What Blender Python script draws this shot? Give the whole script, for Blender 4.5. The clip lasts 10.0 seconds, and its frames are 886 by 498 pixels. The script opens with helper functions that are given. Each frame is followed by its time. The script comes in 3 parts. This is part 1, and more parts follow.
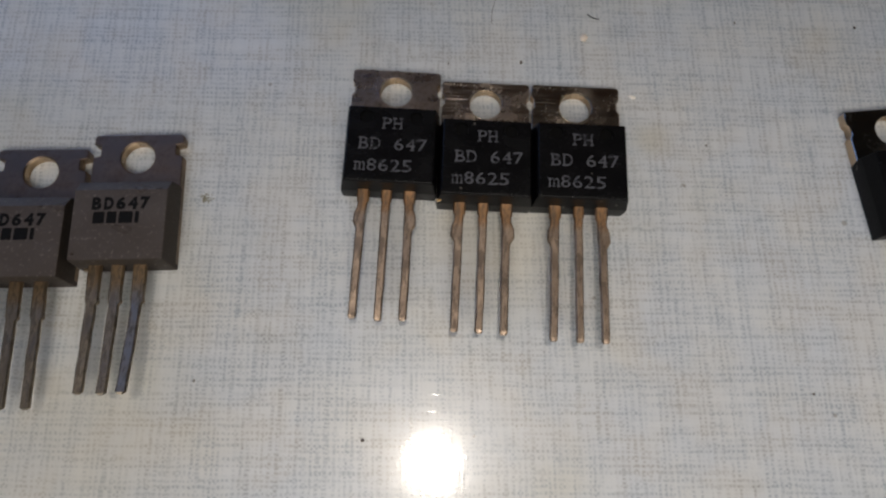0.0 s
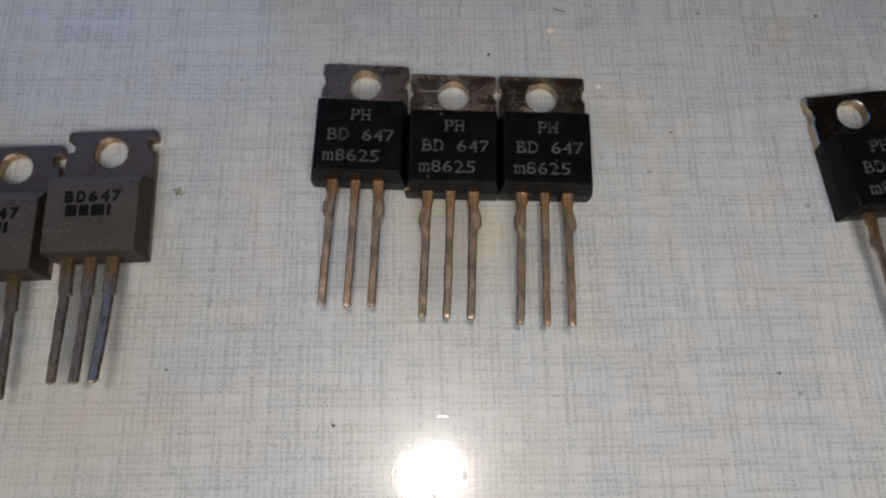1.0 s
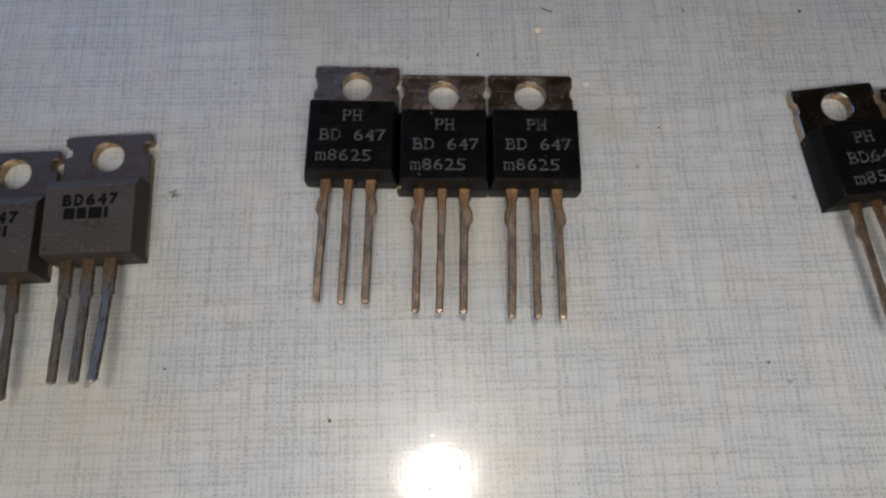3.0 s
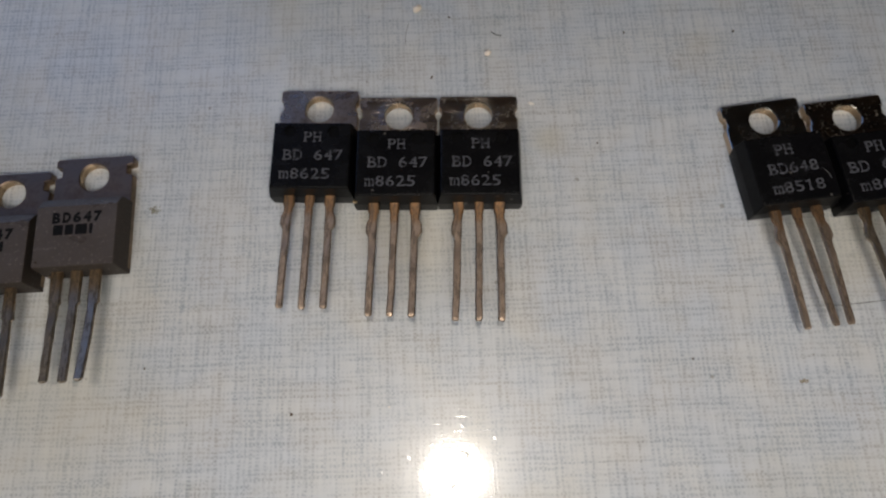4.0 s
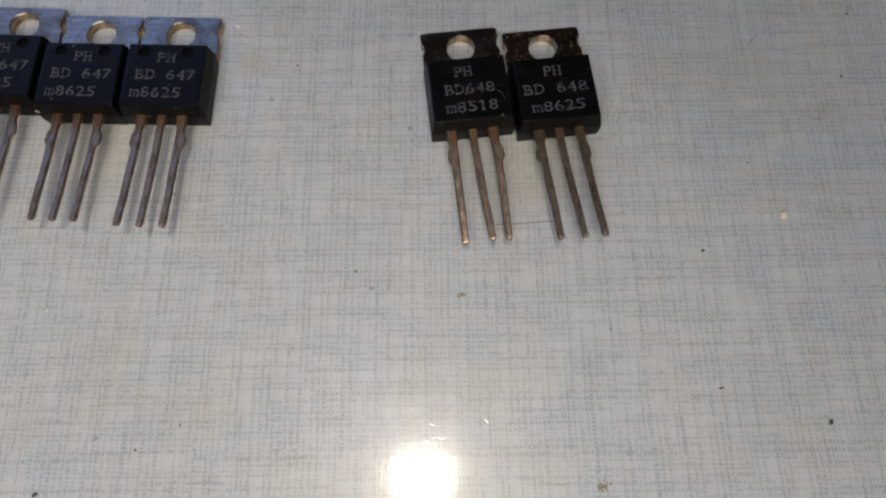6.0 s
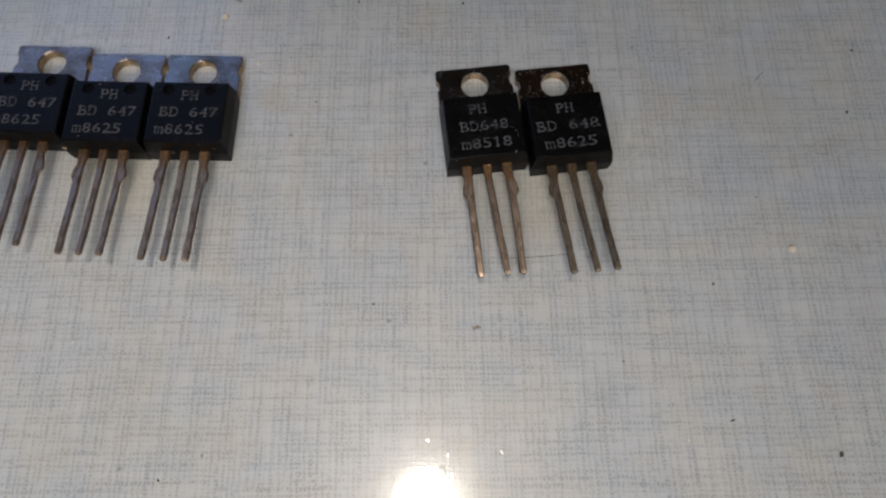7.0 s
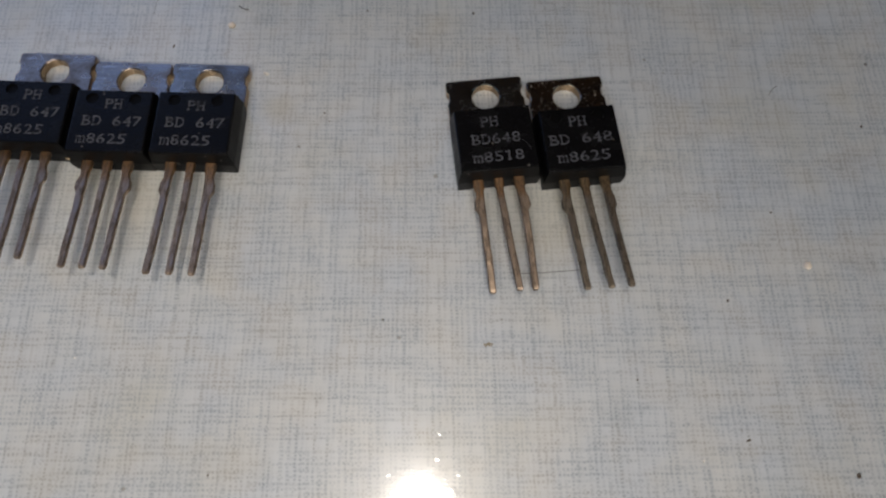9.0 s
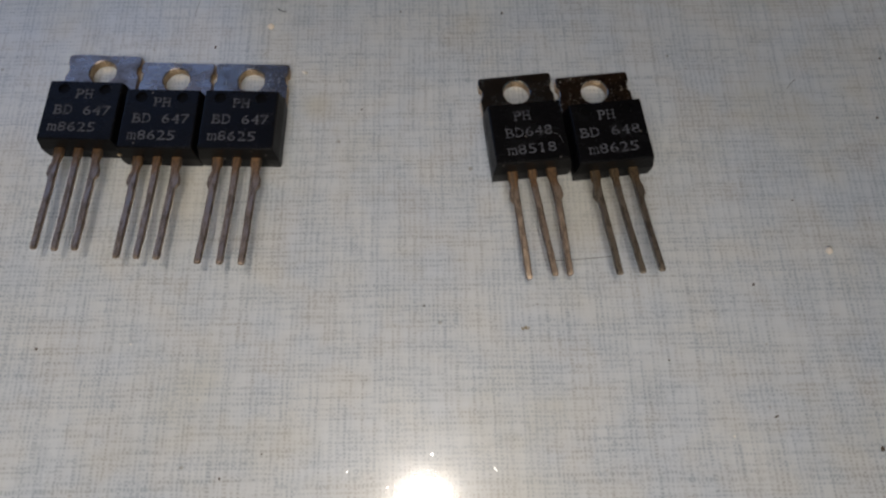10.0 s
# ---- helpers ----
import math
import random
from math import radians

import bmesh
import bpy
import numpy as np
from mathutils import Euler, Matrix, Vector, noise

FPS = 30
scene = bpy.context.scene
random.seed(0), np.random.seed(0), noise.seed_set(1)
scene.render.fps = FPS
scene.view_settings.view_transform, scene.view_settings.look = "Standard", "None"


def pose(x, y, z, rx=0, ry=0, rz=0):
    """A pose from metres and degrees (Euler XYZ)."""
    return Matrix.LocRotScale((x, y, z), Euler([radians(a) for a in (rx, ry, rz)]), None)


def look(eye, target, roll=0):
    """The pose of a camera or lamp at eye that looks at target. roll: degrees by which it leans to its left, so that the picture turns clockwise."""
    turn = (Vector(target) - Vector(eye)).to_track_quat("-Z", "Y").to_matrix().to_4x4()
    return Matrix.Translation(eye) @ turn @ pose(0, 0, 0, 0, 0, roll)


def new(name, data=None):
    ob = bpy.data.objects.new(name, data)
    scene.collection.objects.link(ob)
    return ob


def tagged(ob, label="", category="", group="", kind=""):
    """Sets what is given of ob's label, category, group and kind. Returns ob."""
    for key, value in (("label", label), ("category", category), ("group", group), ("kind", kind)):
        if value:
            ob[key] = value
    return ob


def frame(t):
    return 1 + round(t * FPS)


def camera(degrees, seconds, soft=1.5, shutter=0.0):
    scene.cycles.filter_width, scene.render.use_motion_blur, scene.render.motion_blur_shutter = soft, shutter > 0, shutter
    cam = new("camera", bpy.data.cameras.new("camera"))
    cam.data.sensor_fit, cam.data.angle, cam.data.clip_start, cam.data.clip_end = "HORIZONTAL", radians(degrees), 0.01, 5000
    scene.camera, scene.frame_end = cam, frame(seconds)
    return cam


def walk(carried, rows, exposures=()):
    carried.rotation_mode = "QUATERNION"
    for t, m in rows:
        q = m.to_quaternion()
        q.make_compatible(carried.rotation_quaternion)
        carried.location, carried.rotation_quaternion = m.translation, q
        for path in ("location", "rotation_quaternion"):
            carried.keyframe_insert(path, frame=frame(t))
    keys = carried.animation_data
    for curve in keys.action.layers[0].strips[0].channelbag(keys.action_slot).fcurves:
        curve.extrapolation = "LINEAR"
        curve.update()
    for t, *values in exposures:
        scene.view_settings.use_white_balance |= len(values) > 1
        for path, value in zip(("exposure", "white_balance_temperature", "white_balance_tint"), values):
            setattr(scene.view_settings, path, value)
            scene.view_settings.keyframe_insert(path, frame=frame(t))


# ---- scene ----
cam = camera(63.77, 10.0, soft=2.3)
# seconds, eye in metres over the table, pose angles in degrees
ROWS = [
    (0, 0.00000, 0.00000, 0.07482, 16.871, -1.500, 0.006),
    (0.5, 0.00088, -0.00086, 0.07501, 17.289, -1.487, -0.173),
    (1, 0.00330, -0.00297, 0.07517, 17.905, -1.252, -0.947),
    (1.5, 0.00471, -0.00371, 0.07585, 18.206, -1.142, -1.448),
    (2, 0.00425, -0.00375, 0.07608, 18.364, -1.103, -1.727),
    (2.5, 0.00421, -0.00398, 0.07609, 18.274, -1.109, -1.872),
    (3, 0.00431, -0.00430, 0.07609, 18.346, -0.816, -1.829),
    (3.2, 0.00584, -0.00656, 0.07727, 18.516, -0.568, -1.234),
    (4.3, 0.01401, -0.00552, 0.08459, 18.078, 0.858, -2.185),
    (4.5, 0.01565, -0.00717, 0.08370, 18.577, 0.130, -1.676),
    (5, 0.02751, -0.00956, 0.08136, 18.484, 0.386, -1.452),
    (5.5, 0.04906, -0.01641, 0.08141, 18.083, 0.310, -0.419),
    (5.7, 0.05051, -0.01753, 0.08085, 18.213, -0.032, -0.862),
    (6.8, 0.04810, -0.01835, 0.08234, 21.169, -0.842, -0.597),
    (7, 0.04877, -0.01665, 0.08348, 20.246, -0.150, -0.694),
    (7.5, 0.04358, -0.01404, 0.08425, 19.187, -0.158, -0.919),
    (8, 0.04946, -0.01628, 0.08250, 20.784, -0.946, -0.734),
    (8.5, 0.04696, -0.01467, 0.08244, 20.776, -0.812, -1.296),
    (9, 0.04675, -0.01476, 0.08256, 20.499, -0.698, -0.574),
    (9.5, 0.04650, -0.01563, 0.08330, 20.438, -0.207, -0.903),
    (10, 0.04192, -0.01798, 0.08541, 20.908, -0.524, -1.088),
]
walk(cam, [(t, pose(x, y, z, rx, ry, rz)) for t, x, y, z, rx, ry, rz in ROWS],
     exposures=((0.0, 0.0), (5.7, 0.0), (6.9, -0.08), (9.3, -0.06), (10.0, -0.14)))

# ---- world and lights ----
world = bpy.data.worlds.new("world")
scene.world = world
world.use_nodes = True
wn = world.node_tree
sky = wn.nodes.new("ShaderNodeTexSky")
sky.sky_type, sky.sun_disc = "NISHITA", False
sky.sun_elevation, sky.sun_rotation = radians(4), radians(140)
wn.links.new(sky.outputs[0], wn.nodes["Background"].inputs[0])
wn.nodes["Background"].inputs[1].default_value = 0.08


def lamp(name, kind, m, energy, colour):
    data = bpy.data.lights.new(name, kind)
    data.energy, data.color = energy, colour
    ob = new(name, data)
    ob.matrix_world = m
    return data


# the round narrow beam high above the table, which shows as a disc in the laminate
# an added fixed stand-in for the flash that rides beside the lens
key = lamp("flash_stand_in_light", "SPOT", look((0.019, 0.010, 1.50), (0.019, -0.036, 0.0)), 24.0, (1.0, 0.90, 0.78))
key.spot_size, key.spot_blend, key.shadow_soft_size = radians(8.2), 1.0, 0.0085

# unseen soft fill added behind the viewpoint to wash out the lead shadows
broad = lamp("added_soft_fill", "AREA", look((0.016, -0.20, 0.31), (0.022, -0.03, 0.0)), 0.84, (1.0, 0.945, 0.86))
broad.shape, broad.size, broad.size_y = "RECTANGLE", 0.34, 0.17

# daylight in the north window opening, mirrored blue in the tabs
win = lamp("unseen_window_light_north", "AREA", pose(-0.71, 0.615, 0.57, -90, 0, 0), 2.3, (0.29, 0.46, 1.0))
win.shape, win.size, win.size_y = "RECTANGLE", 1.00, 0.92
# unseen fill lights added in three more openings to lift the shadows
for wall, m in (("west", pose(-1.395, -0.6, 0.45, 0, -90, 0)), ("east", pose(1.595, -0.6, 0.45, 0, 90, 0)), ("south", pose(0.1, -2.195, 0.55, 90, 0, 0))):
    side_fill = lamp("unseen_window_light_" + wall, "AREA", m, 0.30 if wall == "east" else 0.75, (0.50, 0.71, 1.0))
    side_fill.shape, side_fill.size, side_fill.size_y = "RECTANGLE", (1.0 if wall != "south" else 1.4), (1.4 if wall != "south" else 1.0)


# ---- materials ----
def material(name, colour=(0.5, 0.5, 0.5), rough=0.5, metal=0.0, spec=0.5):
    m = bpy.data.materials.new(name)
    m.use_nodes = True
    b = m.node_tree.nodes["Principled BSDF"]
    b.inputs["Base Color"].default_value = (*colour, 1)
    b.inputs["Roughness"].default_value, b.inputs["Metallic"].default_value = rough, metal
    b.inputs["Specular IOR Level"].default_value = spec
    return m


class Nodes:
    """Short writing of a node tree."""

    def __init__(self, m):
        self.t = m.node_tree
        self.b = self.t.nodes["Principled BSDF"]
        self.co = self.t.nodes.new("ShaderNodeTexCoord").outputs["Object"]

    def own(self):
        """Coordinates shifted from object to object."""
        info, away = self.t.nodes.new("ShaderNodeObjectInfo"), self.t.nodes.new("ShaderNodeVectorMath")
        away.operation = "ADD"
        self.put(away.inputs[0], self.co)
        self.put(away.inputs[1], self.math("MULTIPLY", info.outputs["Random"], 0.4))
        self.co = away.outputs[0]

    def put(self, socket, value):
        if isinstance(value, (int, float)):
            socket.default_value = value
        elif isinstance(value, tuple):
            socket.default_value = value if len(value) == len(socket.default_value) else (*value, 1)
        else:
            self.t.links.new(value, socket)

    def math(self, op, a, b=0.0, clamp=False):
        n = self.t.nodes.new("ShaderNodeMath")
        n.operation, n.use_clamp = op, clamp
        self.put(n.inputs[0], a), self.put(n.inputs[1], b)
        return n.outputs[0]

    def scaled(self, vector, s, shift=(0, 0, 0)):
        n = self.t.nodes.new("ShaderNodeMapping")
        self.put(n.inputs["Vector"], vector)
        n.inputs["Scale"].default_value, n.inputs["Location"].default_value = s, shift
        return n.outputs[0]

    def noise(self, vector, scale=1.0, detail=2.0, rough=0.5):
        n = self.t.nodes.new("ShaderNodeTexNoise")
        self.put(n.inputs["Vector"], vector)
        n.inputs["Scale"].default_value, n.inputs["Detail"].default_value, n.inputs["Roughness"].default_value = scale, detail, rough
        return n.outputs["Fac"]

    def ramp(self, value, lo, hi, a=0.0, b=1.0):
        n = self.t.nodes.new("ShaderNodeMapRange")
        n.interpolation_type = "SMOOTHSTEP"
        self.put(n.inputs["Value"], value)
        for key_, v in zip(("From Min", "From Max", "To Min", "To Max"), (lo, hi, a, b)):
            n.inputs[key_].default_value = v
        return n.outputs[0]

    def mix(self, fac, a, b):
        n = self.t.nodes.new("ShaderNodeMix")
        n.data_type = "RGBA"
        self.put(n.inputs[0], fac), self.put(n.inputs[6], a), self.put(n.inputs[7], b)
        return n.outputs[2]

    def bump(self, height, distance, strength=1.0):
        n = self.t.nodes.new("ShaderNodeBump")
        n.inputs["Strength"].default_value, n.inputs["Distance"].default_value = strength, distance
        self.put(n.inputs["Height"], height)
        self.put(self.b.inputs["Normal"], n.outputs[0])

    def set(self, name, value):
        self.put(self.b.inputs[name], value)


def laminate():
    """Glossy table laminate with a printed grey-blue linen weave and old yellowish stains."""
    m = material("linen_laminate", rough=0.2)
    n = Nodes(m)
    sway = n.t.nodes.new("ShaderNodeTexNoise")
    n.put(sway.inputs["Vector"], n.co)
    sway.inputs["Scale"].default_value, sway.inputs["Detail"].default_value = 45.0, 2.0
    bend = n.t.nodes.new("ShaderNodeVectorMath")
    bend.operation = "MULTIPLY_ADD"
    n.put(bend.inputs[0], sway.outputs["Color"])
    bend.inputs[1].default_value = (0.0005, 0.0005, 0.0)
    n.put(bend.inputs[2], n.co)
    p = bend.outputs[0]
    split = n.t.nodes.new("ShaderNodeSeparateXYZ")
    n.put(split.inputs[0], p)

    def joined(a, b):
        both = n.t.nodes.new("ShaderNodeCombineXYZ")
        n.put(both.inputs[0], a), n.put(both.inputs[1], b)
        return both.outputs[0]

    def pulse(phase, inner, outer):
        off = n.math("ABSOLUTE", n.math("SUBTRACT", n.math("FRACT", phase), 0.5))
        return n.ramp(off, inner, outer, 1.0, 0.0)

    total = veils = None
    for across, along, seed, pitch, dot in ((split.outputs[0], split.outputs[1], 11.0, 0.00070, 0.00043), (split.outputs[1], split.outputs[0], 47.0, 0.00066, 0.00048)):
        # threads at uneven distances, each dotted or dashed and now and then missing
        uneven = n.noise(joined(n.math("MULTIPLY", across, 520.0), seed), 1, 1.0)
        line = n.math("ADD", n.math("ADD", n.math("MULTIPLY", across, 1 / pitch), n.math("MULTIPLY", uneven, 2.0)), seed)
        index = n.math("MULTIPLY", n.math("FLOOR", line), 3.713)
        drawn = n.ramp(n.noise(joined(index, n.math("MULTIPLY", along, 90.0)), 1, 1.0), 0.36, 0.52, 0.08, 1.0)
        band = n.ramp(n.noise(joined(n.math("MULTIPLY", across, 640.0), n.math("MULTIPLY", along, 70.0)), 1, 2.0), 0.34, 0.62, 0.25, 1.0)
        wobble = n.noise(n.scaled(p, (900, 900, 1)), 1, 1.0)
        dots = pulse(n.math("ADD", n.math("MULTIPLY", along, 1 / dot), n.math("ADD", n.math("MULTIPLY", index, 1.37), wobble)), 0.10, 0.40)
        dash = n.ramp(n.noise(joined(n.math("ADD", index, 5.1), n.math("MULTIPLY", along, 620.0)), 1, 1.0), 0.46, 0.68, 0.15, 0.65)
        blot = n.ramp(n.noise(n.scaled(p, (1500, 1500, 1), (seed, 4, 0)), 1, 1.0), 0.34, 0.54, 0.25, 1.0)
        stray = n.math("MULTIPLY", n.noise(n.scaled(p, (700, 700, 1), (3, 1, 0)), 1, 1.0), 0.6)
        mark = n.math("MULTIPLY", n.math("MULTIPLY", pulse(n.math("ADD", line, stray), 0.12, 0.34), blot), n.math("MAXIMUM", dots, dash))
        mark = n.math("MULTIPLY", n.math("MULTIPLY", mark, drawn), n.math("ADD", n.math("MULTIPLY", band, 0.55), 0.45))
        veil = n.math("MULTIPLY", n.math("ADD", n.math("MULTIPLY", band, 0.6), n.math("MULTIPLY", drawn, 0.4)), 0.10)
        total = mark if total is None else n.math("MAXIMUM", total, mark)
        veils = veil if veils is None else n.math("ADD", veils, veil)
    ink = n.math("ADD", n.math("MULTIPLY", total, 0.54), veils, clamp=True)
    tone = n.noise(n.scaled(p, (110, 110, 1)), 1, 3.0)
    ground = n.mix(n.ramp(tone, 0.25, 0.80), (0.665, 0.69, 0.73), (0.72, 0.715, 0.70))
    hue = n.ramp(n.noise(n.scaled(n.co, (160, 160, 1), (6, 2, 3)), 1, 2.0), 0.42, 0.66)
    thread = n.mix(hue, (0.225, 0.275, 0.335), (0.31, 0.29, 0.27))
    colour = n.mix(ink, ground, thread)
    stain = n.ramp(n.noise(n.scaled(n.co, (38, 38, 1), (2, 5, 1)), 1, 4.0, 0.6), 0.50, 0.76, 0.0, 0.30)
    colour = n.mix(stain, colour, (0.52, 0.48, 0.35))
    for x, y, reach, amount in ((0.062, 0.021, 0.013, 0.34), (0.008, 0.024, 0.017, 0.30), (-0.034, 0.004, 0.022, 0.34), (0.026, 0.036, 0.004, 0.4), (0.050, -0.022, 0.020, 0.2)):
        # yellow patches on the laminate; the fourth paints light cast off a tab edge
        off = n.t.nodes.new("ShaderNodeVectorMath")
        off.operation = "DISTANCE"
        n.put(off.inputs[0], n.co)
        off.inputs[1].default_value = (x, y, 0.0)
        ragged = n.math("ADD", off.outputs["Value"], n.math("MULTIPLY", n.noise(n.scaled(n.co, (130, 130, 1), (x * 90, 3, 0)), 1, 3.0), reach))
        colour = n.mix(n.ramp(ragged, 0.5 * reach, 1.4 * reach, amount, 0.0), colour, (0.56, 0.49, 0.33))
    specks = n.ramp(n.noise(n.scaled(n.co, (900, 900, 1), (8, 3, 0)), 1, 0.0), 0.86, 0.90, 0.0, 0.5)
    n.set("Base Color", n.mix(specks, colour, (0.16, 0.12, 0.08)))
    smear = n.noise(n.scaled(n.co, (70, 120, 1)), 1, 3.0)
    n.set("Roughness", n.ramp(smear, 0.3, 0.75, 0.075, 0.11))
    n.set("Coat Weight", n.ramp(smear, 0.3, 0.7, 0.8, 1.0))
    n.set("Coat Roughness", n.ramp(smear, 0.3, 0.75, 0.27, 0.35))
    # fine unevenness, raised pimples and hairline scratches in the gloss
    pimple = n.ramp(n.noise(n.scaled(n.co, (620, 620, 1), (1, 7, 0)), 1, 0.0), 0.74, 0.84, 0.0, 1.0)
    scratch = n.ramp(n.noise(n.scaled(n.co, (330, 2400, 1), (5, 2, 0)), 1, 0.0), 0.74, 0.82, 0.0, -0.2)
    grain = n.math("ADD", n.noise(n.scaled(n.co, (420, 420, 1)), 1, 3.0), n.math("MULTIPLY", ink, 0.25))
    n.bump(n.math("ADD", grain, n.math("ADD", pimple, scratch)), 0.000018, 0.45)
    rough_coat = n.t.nodes.new("ShaderNodeBump")
    rough_coat.inputs["Strength"].default_value, rough_coat.inputs["Distance"].default_value = 0.5, 0.00002
    streak = n.math("ADD", n.noise(n.scaled(n.co, (300, 1100, 1)), 1, 3.0), n.noise(n.scaled(n.co, (1100, 300, 1)), 1, 3.0))
    n.put(rough_coat.inputs["Height"], streak)
    n.set("Coat Normal", rough_coat.outputs[0])
    return m


def epoxy(name, colour, fleck, rough, flecks=1.7, spec=0.3):
    m = material(name, colour, rough, 0.0, spec)
    n = Nodes(m)
    n.own()
    grit = n.noise(n.scaled(n.co, (2600, 2600, 2600)), 1, 3.0, 0.7)
    cloud = n.noise(n.scaled(n.co, (240, 420, 240)), 1, 3.0)
    c = n.mix(n.ramp(cloud, 0.3, 0.75, 0.0, 0.5), colour, fleck)
    n.set("Base Color", n.mix(n.ramp(grit, 0.58, 0.70, 0.0, 0.9), c, tuple(min(1.0, flecks * v) for v in fleck)))
    n.set("Roughness", n.ramp(cloud, 0.3, 0.7, rough - 0.05, rough + 0.06))
    dust = n.ramp(n.noise(n.scaled(n.co, (1250, 1250, 1250), (4, 9, 2)), 1, 1.0), 0.755, 0.80, 0.0, 0.4)
    dusted = n.b.inputs["Base Color"].links[0].from_socket
    n.set("Base Color", n.mix(dust, dusted, (0.22, 0.20, 0.18)))
    n.bump(n.math("ADD", grit, n.math("MULTIPLY", cloud, 1.5)), 0.00004, 0.55)
    return m


def plated(name, colour, tarnish, rough, lines=1.0, blotch=0.5, deep=0.000012, lumps=0.8, spots=0.0, turned=0.0):
    """Plated metal with fine rolling lines across the tab and darker tarnish."""
    m = material(name, colour, rough, 1.0)
    n = Nodes(m)
    line = n.noise(n.scaled(n.co, (90, 5200, 90)), 1, 2.0)
    cloud = n.noise(n.scaled(n.co, (420, 420, 420), (1, 2, 3)), 1, 4.0, 0.65)
    base = n.mix(n.ramp(cloud, 0.42, 0.70, 0.0, blotch), colour, tarnish)
    gloss = n.ramp(cloud, 0.35, 0.7, rough, rough + 0.16)
    if spots:
        fleck = n.noise(n.scaled(n.co, (2900, 2900, 400), (7, 1, 4)), 1, 2.0, 0.6)
        patch = n.ramp(n.noise(n.scaled(n.co, (300, 300, 300), (2, 8, 5)), 1, 2.0), 0.40, 0.62)
        on = n.math("MULTIPLY", n.ramp(fleck, 0.60, 0.68, 0.0, spots), patch)
        base = n.mix(on, base, (0.62, 0.56, 0.46))
        gloss = n.math("ADD", gloss, n.math("MULTIPLY", on, 0.35), clamp=True)
    n.set("Base Color", base)
    n.set("Roughness", gloss)
    height = n.math("ADD", n.math("MULTIPLY", line, lines), n.math("MULTIPLY", cloud, lumps))
    if turned:
        axes = n.t.nodes.new("ShaderNodeSeparateXYZ")
        n.put(axes.inputs[0], n.co)
        dx, dy = axes.outputs[0], n.math("SUBTRACT", axes.outputs[1], 0.01275)
        radius = n.math("SQRT", n.math("ADD", n.math("MULTIPLY", dx, dx), n.math("MULTIPLY", dy, dy)))
        groove = n.math("MULTIPLY", n.math("SINE", n.math("MULTIPLY", radius, 2 * math.pi / 0.00021)), n.ramp(radius, 0.0026, 0.0034, turned, 0.0))
        height = n.math("ADD", height, groove)
    n.bump(height, deep, 0.6)
    return m


def lead_metal(name, near, far, rough):
    """Tinned lead, tarnished to copper brown for the first millimetres out of the case."""
    m = material(name, far, rough, 1.0)
    n = Nodes(m)
    axis = n.t.nodes.new("ShaderNodeSeparateXYZ")
    n.put(axis.inputs[0], n.co)
    cloud = n.noise(n.scaled(n.co, (1500, 420, 1500)), 1, 4.0, 0.7)
    y = n.math("ADD", axis.outputs[1], n.math("MULTIPLY", n.math("SUBTRACT", cloud, 0.5), 0.003))
    c = n.mix(n.ramp(y, -0.0031, -0.0017), far, near)
    n.set("Base Color", n.mix(n.ramp(cloud, 0.45, 0.62, 0.0, 0.8), c, tuple(0.38 * v for v in far)))
    n.set("Roughness", n.ramp(cloud, 0.35, 0.7, rough, rough + 0.2))
    pit = n.noise(n.scaled(n.co, (3200, 1900, 3200), (3, 1, 2)), 1, 2.0, 0.6)
    n.bump(n.math("ADD", cloud, n.math("MULTIPLY", pit, 0.6)), 0.00006, 0.7)
    return m


def ink_paint(name, colour, worn_to, wear):
    m = material(name, colour, 0.6, 0.0, 0.15)
    n = Nodes(m)
    n.own()
    w = n.noise(n.scaled(n.co, (1900, 1900, 100)), 1, 3.0, 0.7)
    n.set("Base Color", n.mix(n.ramp(w, wear, wear + 0.16), colour, worn_to))
    return m


def mottled(name, a, b, scale, rough=0.7):
    m = material(name, a, rough)
    n = Nodes(m)
    n.set("Base Color", n.mix(n.noise(n.scaled(n.co, (scale, scale, scale)), 1, 4.0), a, b))
    return m


LAMINATE = laminate()
BLACK = epoxy("black_epoxy", (0.004, 0.004, 0.0046), (0.0068, 0.0068, 0.0076), 0.24, 1.7, 0.19)
# side copies of the two epoxies, with shade put into a darker colour
SIDE_BLACK = epoxy("shaded_black_side", (0.003, 0.003, 0.0034), (0.005, 0.005, 0.0058), 0.38, 1.7, 0.11)
SIDE_GREY = epoxy("shaded_grey_side", (0.050, 0.041, 0.036), (0.066, 0.055, 0.049), 0.6, 1.7, 0.12)
# matte floor of the ejector marks, recess shade painted in as deeper black
SUNK = material("matte_shaded_recess", (0.0018, 0.0018, 0.002), 0.5, 0.0, 0.12)
GREY = epoxy("grey_epoxy", (0.066, 0.053, 0.047), (0.090, 0.074, 0.066), 0.32, 2.4, 0.5)
TAB = plated("tinned_tab", (0.53, 0.45, 0.39), (0.25, 0.18, 0.13), 0.19, 2.4, 0.55, 0.00003, 0.15, 0.3, 0.25)
TAB_SHINY = plated("shiny_tab", (0.50, 0.44, 0.38), (0.19, 0.16, 0.125), 0.155, 2.2, 0.7, 0.00003, 0.2, 0.4, 0.3)
TAB_GREY = plated("grey_tab", (0.46, 0.375, 0.315), (0.16, 0.12, 0.09), 0.25, 1.8, 0.9, 0.00003, 0.4, 0.0, 0.2)
TAB_SPOTTED = plated("spotted_tab", (0.36, 0.33, 0.30), (0.06, 0.055, 0.05), 0.13, 0.3, 1.0, 0.00005, 1.0, 0.95)
